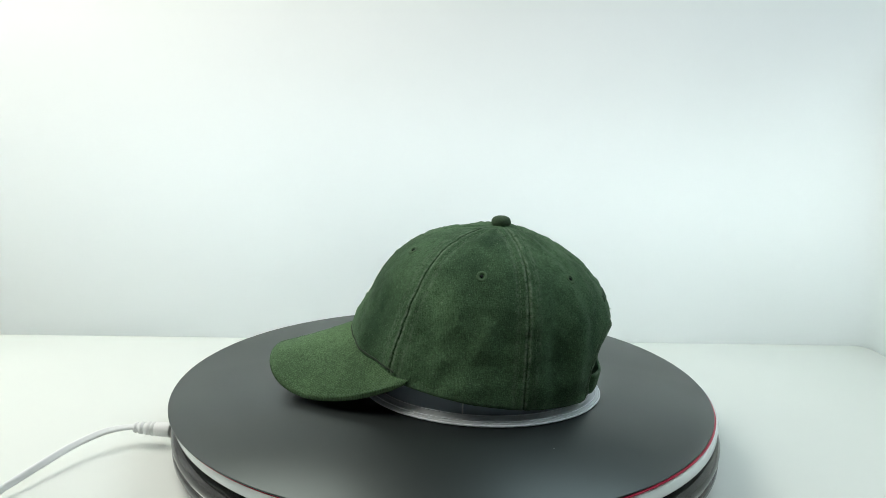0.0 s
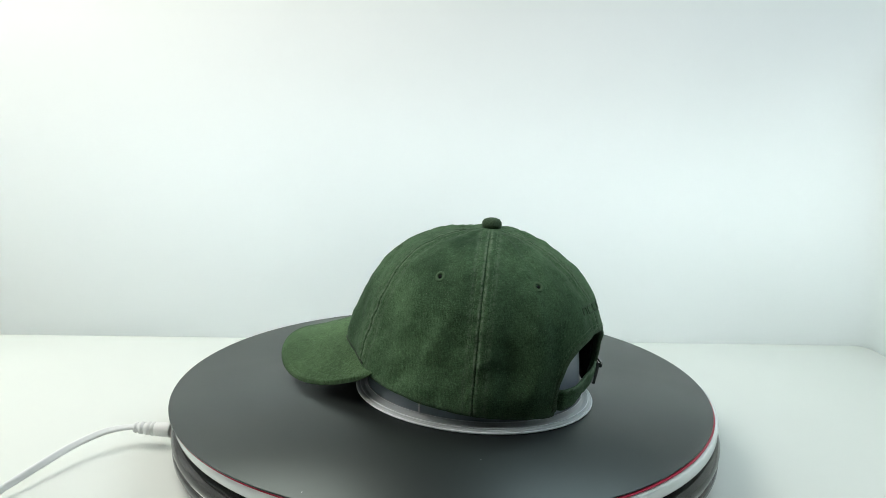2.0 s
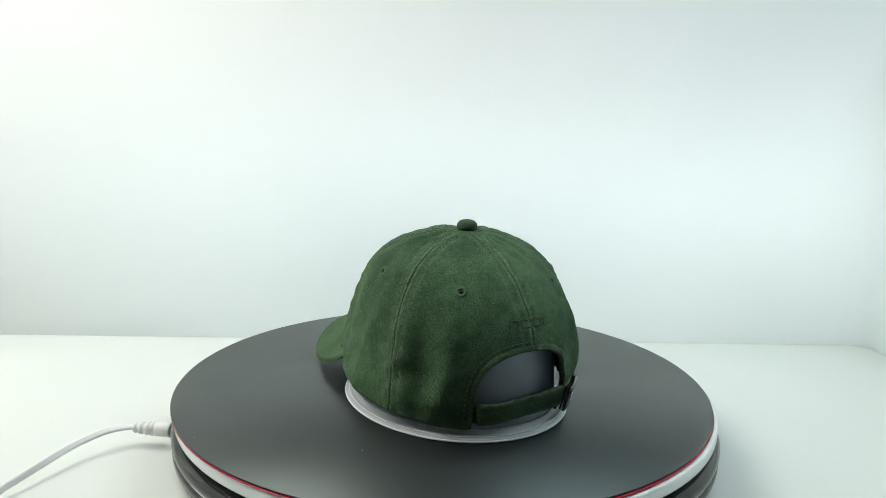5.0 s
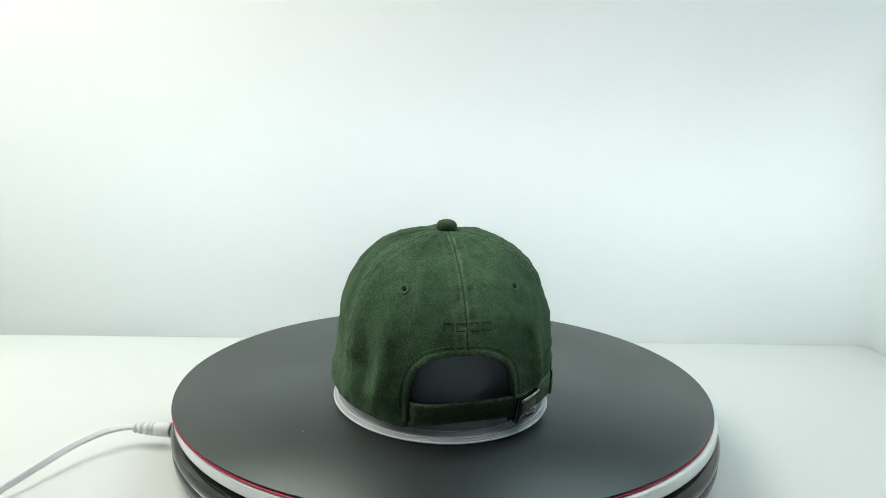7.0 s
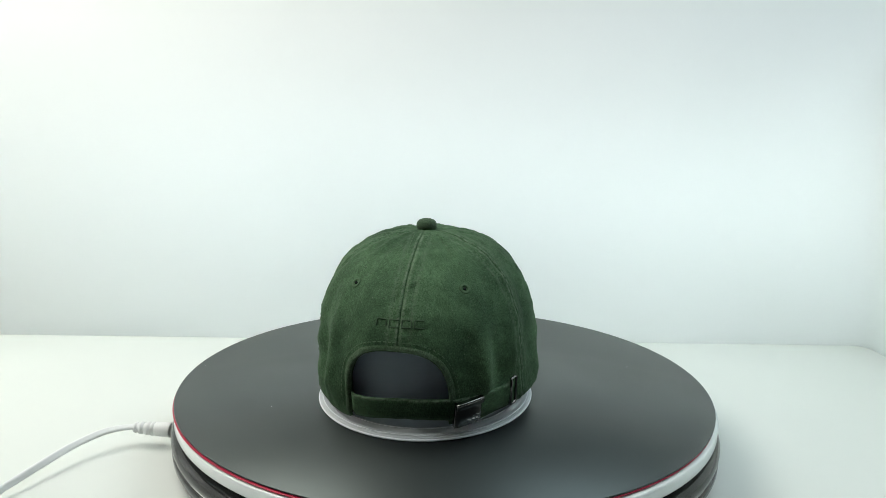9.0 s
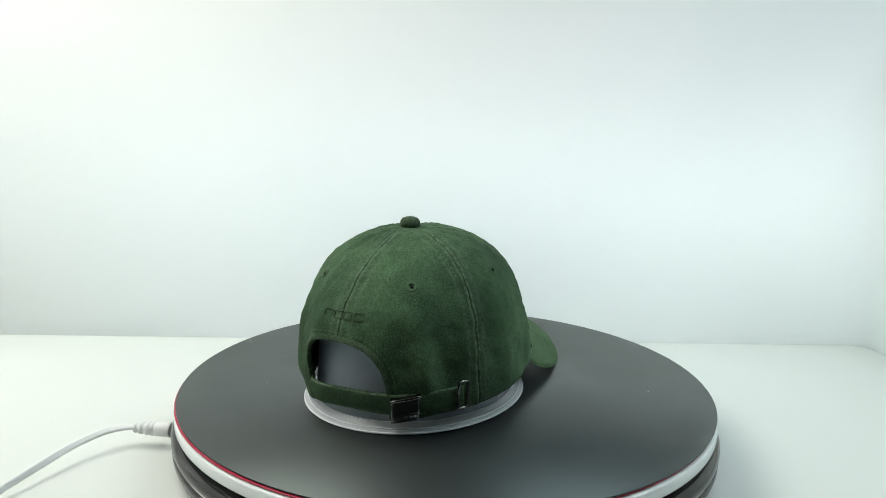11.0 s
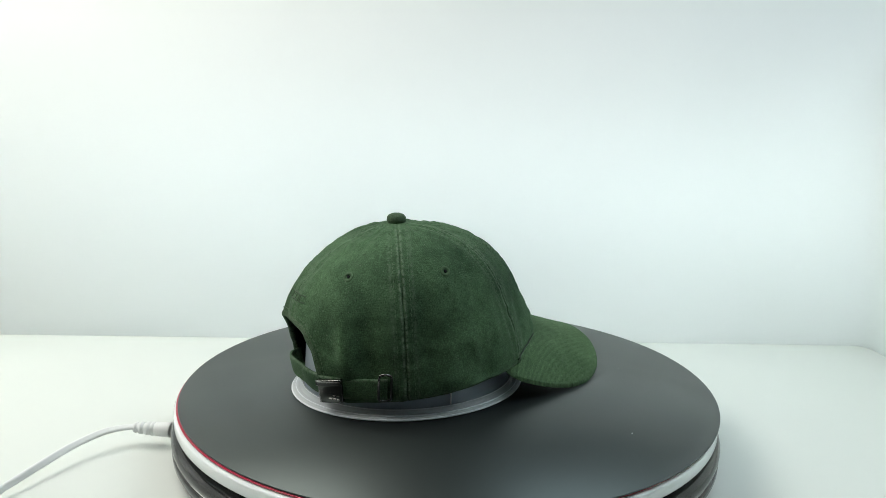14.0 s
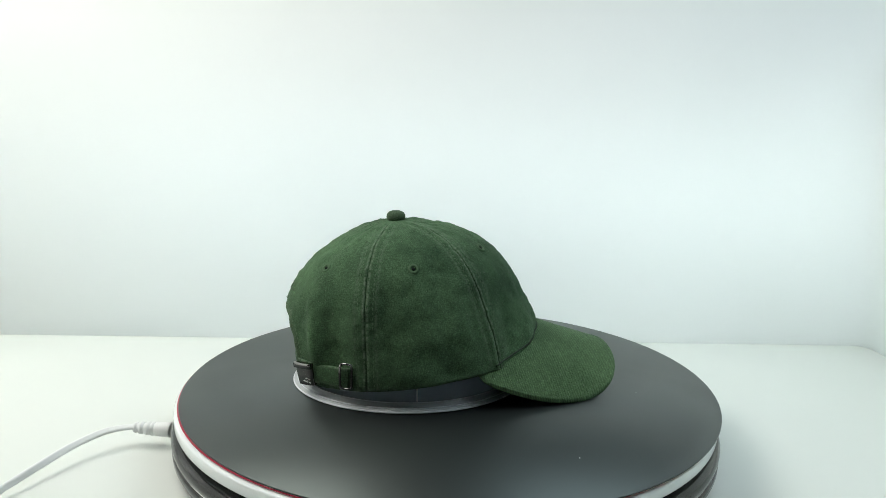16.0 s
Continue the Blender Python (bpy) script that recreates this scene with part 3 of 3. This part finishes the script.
# sewn join of crown and brim
pts = []
for i in range(121):
    th = radians(46) * (-1 + 2 * i / 120)
    zj = 0.0464 - 0.00038 * math.sqrt(math.degrees(th) ** 2 + 16) + 0.0012
    pts.append(crown(th, (zj - hem_z(th)) / (ZT - hem_z(th)), 0.0002))
part("brim_seam", tube(pts, 0.0006, 8), M_THREAD_DARK, cap, "dark sewn seam between crown and brim")

# strap across the back opening
def strip(th_a, th_b, z_lo, z_hi, out, thick, n=90):
    rows_t, rows_b, rows_u, wear = [], [], [], []
    for k in range(17):
        f = k / 16
        ra, rb, ru = [], [], []
        wear.append([0.6 * math.exp(-(min(f, 1 - f) / 0.10) ** 2)] * n)
        for j in range(n):
            g = j / (n - 1)
            th = th_a + (th_b - th_a) * g
            zz = z_lo(g) + (z_hi(g) - z_lo(g)) * f
            ze = (zz - hem_z(th)) / (ZT - hem_z(th))
            p, nn = crown_base(th, max(ze, 0.0)), crown_normal(th, max(ze, 0.02))
            p = Vector((p.x, p.y, zz)) + nn * (out(g) + 0.0007 * noise.noise(Vector((th * 9, zz * 60, 2))) - 0.0004 * (abs(f - 0.5) * 2) ** 6)
            ra.append(p)
            rb.append(p - nn * thick)
            ru.append((g * abs(th_b - th_a) * 0.08, zz))
        rows_t.append(ra)
        rows_b.append(rb)
        rows_u.append(ru)
    return sheet(rows_t, rows_b, rows_u, wear)


W0, W1 = radians(149), radians(360 - 118.5)


def strap_dip(g):
    """The strap runs straight across the opening, so its middle lies inside the round of the crown."""
    return math.exp(-((g - 0.35) / 0.17) ** 2)


def strap_lo(g):
    return 0.0112 + 0.0050 * g - 0.0018 * strap_dip(g)


def strap_hi(g):
    return 0.0256 + 0.0052 * g - 0.0018 * strap_dip(g)


def strap_out(g):
    return 0.0006 - 0.0062 * strap_dip(g) - 0.0040 * math.exp(-(g / 0.06) ** 4) + 0.0022 * min(1.0, max(0.0, (g - 0.52) / 0.13))


def on_strap(th, z, out):
    ze = (z - hem_z(th)) / (ZT - hem_z(th))
    p, nn = crown_base(th, max(ze, 0)), crown_normal(th, max(ze, 0.02))
    return Vector((p.x, p.y, z)) + nn * out, nn


part("strap", strip(W0, W1, strap_lo, strap_hi, strap_out, 0.0018), M_CLOTH, cap, "green twill adjusting strap")
# buckle
bm = bmesh.new()
BT0, BT1 = radians(360 - 154.5), radians(360 - 141.3)
N = 10
vo, vi = [], []
for k, zf in enumerate((0.0104, 0.0107, 0.0184, 0.0262, 0.0266, 0.0267)):
    ro, ri = [], []
    for j in range(N):
        th = BT0 + (BT1 - BT0) * j / (N - 1)
        edge = 0.0008 if (j in (0, N - 1) or k in (0, 5)) else 0.0
        zf2 = zf + 0.0028 * j / (N - 1)
        p, nn = on_strap(th, zf2, 0.0052 - edge)
        q, _ = on_strap(th, zf2, 0.0010)
        ro.append(p)
        ri.append(q)
    vo.append(ro)
    vi.append(ri)
buckle = part("buckle", sheet(vo, vi, [[(0, 0)] * N for _ in vo]), M_METAL, cap, "dark gunmetal strap buckle", smooth=True)
for i, (a, b, z0, z1) in enumerate([(0.46, 0.58, 0.0150, 0.0155), (0.64, 0.74, 0.0150, 0.0155), (0.80, 0.90, 0.0150, 0.0155), (0.64, 0.74, 0.0176, 0.0181), (0.80, 0.90, 0.0176, 0.0181)]):
    bm = bmesh.new()
    ths = [BT0 + (BT1 - BT0) * q for q in (a, b)]
    vs = [bm.verts.new(on_strap(th, z, 0.0054)[0]) for th, z in ((ths[0], z0), (ths[1], z0), (ths[1], z1), (ths[0], z1))]
    us = [bm.verts.new(on_strap(th, z, 0.0048)[0]) for th, z in ((ths[0], z0), (ths[1], z0), (ths[1], z1), (ths[0], z1))]
    bm.faces.new(vs)
    bm.faces.new(us[::-1])
    for k in range(4):
        j = (k + 1) % 4
        bm.faces.new((vs[k], us[k], us[j], vs[j]))
    part("engraved_bar", bm, M_ENGRAVE, buckle, "small bright engraved mark", smooth=False)

# folded lip along the buckle's upper edge
fr, bk = [], []
for z in (0.0232, 0.0236, 0.0268, 0.0272):
    edge = 0.0005 if z in (0.0232, 0.0272) else 0.0
    fr.append([on_strap(BT0 + (BT1 - BT0) * j / 7, z + 0.0028 * j / 7, 0.0062 - edge)[0] for j in range(8)])
    bk.append([on_strap(BT0 + (BT1 - BT0) * j / 7, z + 0.0028 * j / 7, 0.0040)[0] for j in range(8)])
part("lip", sheet(fr, bk, [[(0, 0)] * 8 for _ in fr]), M_METAL, buckle, "folded gunmetal lip")

# wire loop that holds the strap's end
RT = radians(360 - 119.5)
pts = []
for a, z, o in [(-0.046, 0.0168, 0.0046), (-0.052, 0.0184, 0.0052), (-0.053, 0.0250, 0.0054), (-0.052, 0.0322, 0.0052), (-0.046, 0.0340, 0.0046), (0.0, 0.0345, 0.0040), (0.046, 0.0338, 0.0036),
                (0.052, 0.0320, 0.0034), (0.053, 0.0250, 0.0032), (0.052, 0.0184, 0.0032), (0.046, 0.0168, 0.0034), (0.0, 0.0162, 0.0040)]:
    pts.append(on_strap(RT + a, z, o - 0.0008)[0])
part("wire_loop", loop_tube(pts, 0.0009, 8), M_METAL, cap, "dark gunmetal wire loop")

# tone-on-tone embroidered outline shapes above the back opening
def back_point(y, z, off):
    th = math.pi - math.asin(max(-1, min(1, y / 0.0770)))
    return crown(th, (z - hem_z(th)) / (ZT - hem_z(th)), off)


def stroke(bm, y0, z0, y1, z1, w=0.00042):
    """A thin raised run of thread on the cloth."""
    n = max(2, int(math.hypot(y1 - y0, z1 - z0) / 0.0006))
    tube([back_point(y0 + (y1 - y0) * i / n, z0 + (z1 - z0) * i / n, 0.00012) for i in range(n + 1)], w, 6, bm)


for i in range(4):
    ya, yb = 0.0146 - i * 0.0080, 0.0146 - i * 0.0080 - 0.0060
    za, zb = 0.0736, 0.0777
    bm = bmesh.new()
    stroke(bm, ya, zb, yb, zb)
    stroke(bm, ya, za, ya, zb)
    if i % 2 == 0:
        stroke(bm, yb, za, yb, zb)
    if i > 0:
        stroke(bm, ya, za, yb, za)
    part("embroidered_shape", bm, M_MARK, cap, "dark green embroidered outline shape")

# white embroidered emblem on the front, raised
fr, bk, uu = [], [], []
for k in range(15):
    ra, rb, ru = [], [], []
    g = k / 14
    zz = 0.0685 + 0.0240 * g
    half = radians(5.0) * (max(0.0, 1 - (abs(g - 0.5) * 2) ** 4)) ** 0.5 + radians(0.5)
    for j in range(25):
        th = radians(2.0) - half + 2 * half * j / 24
        ze = (zz - hem_z(th)) / (ZT - hem_z(th))
        e = 0.0003 * (1 - (abs(j - 12) / 12) ** 6) * (1 - (abs(g - 0.5) * 2) ** 8)
        ra.append(crown(th, ze, 0.0002 + e))
        rb.append(crown(th, ze, -0.0006))
        ru.append((th * 0.1, zz))
    fr.append(ra)
    bk.append(rb)
    uu.append(ru)
part("emblem", sheet(fr, bk, uu), M_WHITE_THREAD, cap, "raised white embroidered front emblem")


def motions():
    """All that lies on the disc turns with it, clockwise from above, at a steady pace."""
    times = [0.5 * i for i in range(33)]

    def ride(ob, x, y, z, heading):
        rows = []
        for t in times:
            a = -radians(OMEGA * t)
            rows.append((t, pose(x * math.cos(a) - y * math.sin(a), x * math.sin(a) + y * math.cos(a), z, 0, 0, heading - OMEGA * t)))
        walk(ob, rows)
    ride(disc, 0, 0, DZ, 0)
    ride(plate, -0.0033, -0.0010, 0, 0)
    ride(tub, BX, BY, 0, HEAD)
    ride(cap, BX, BY, 0, HEAD)


motions()
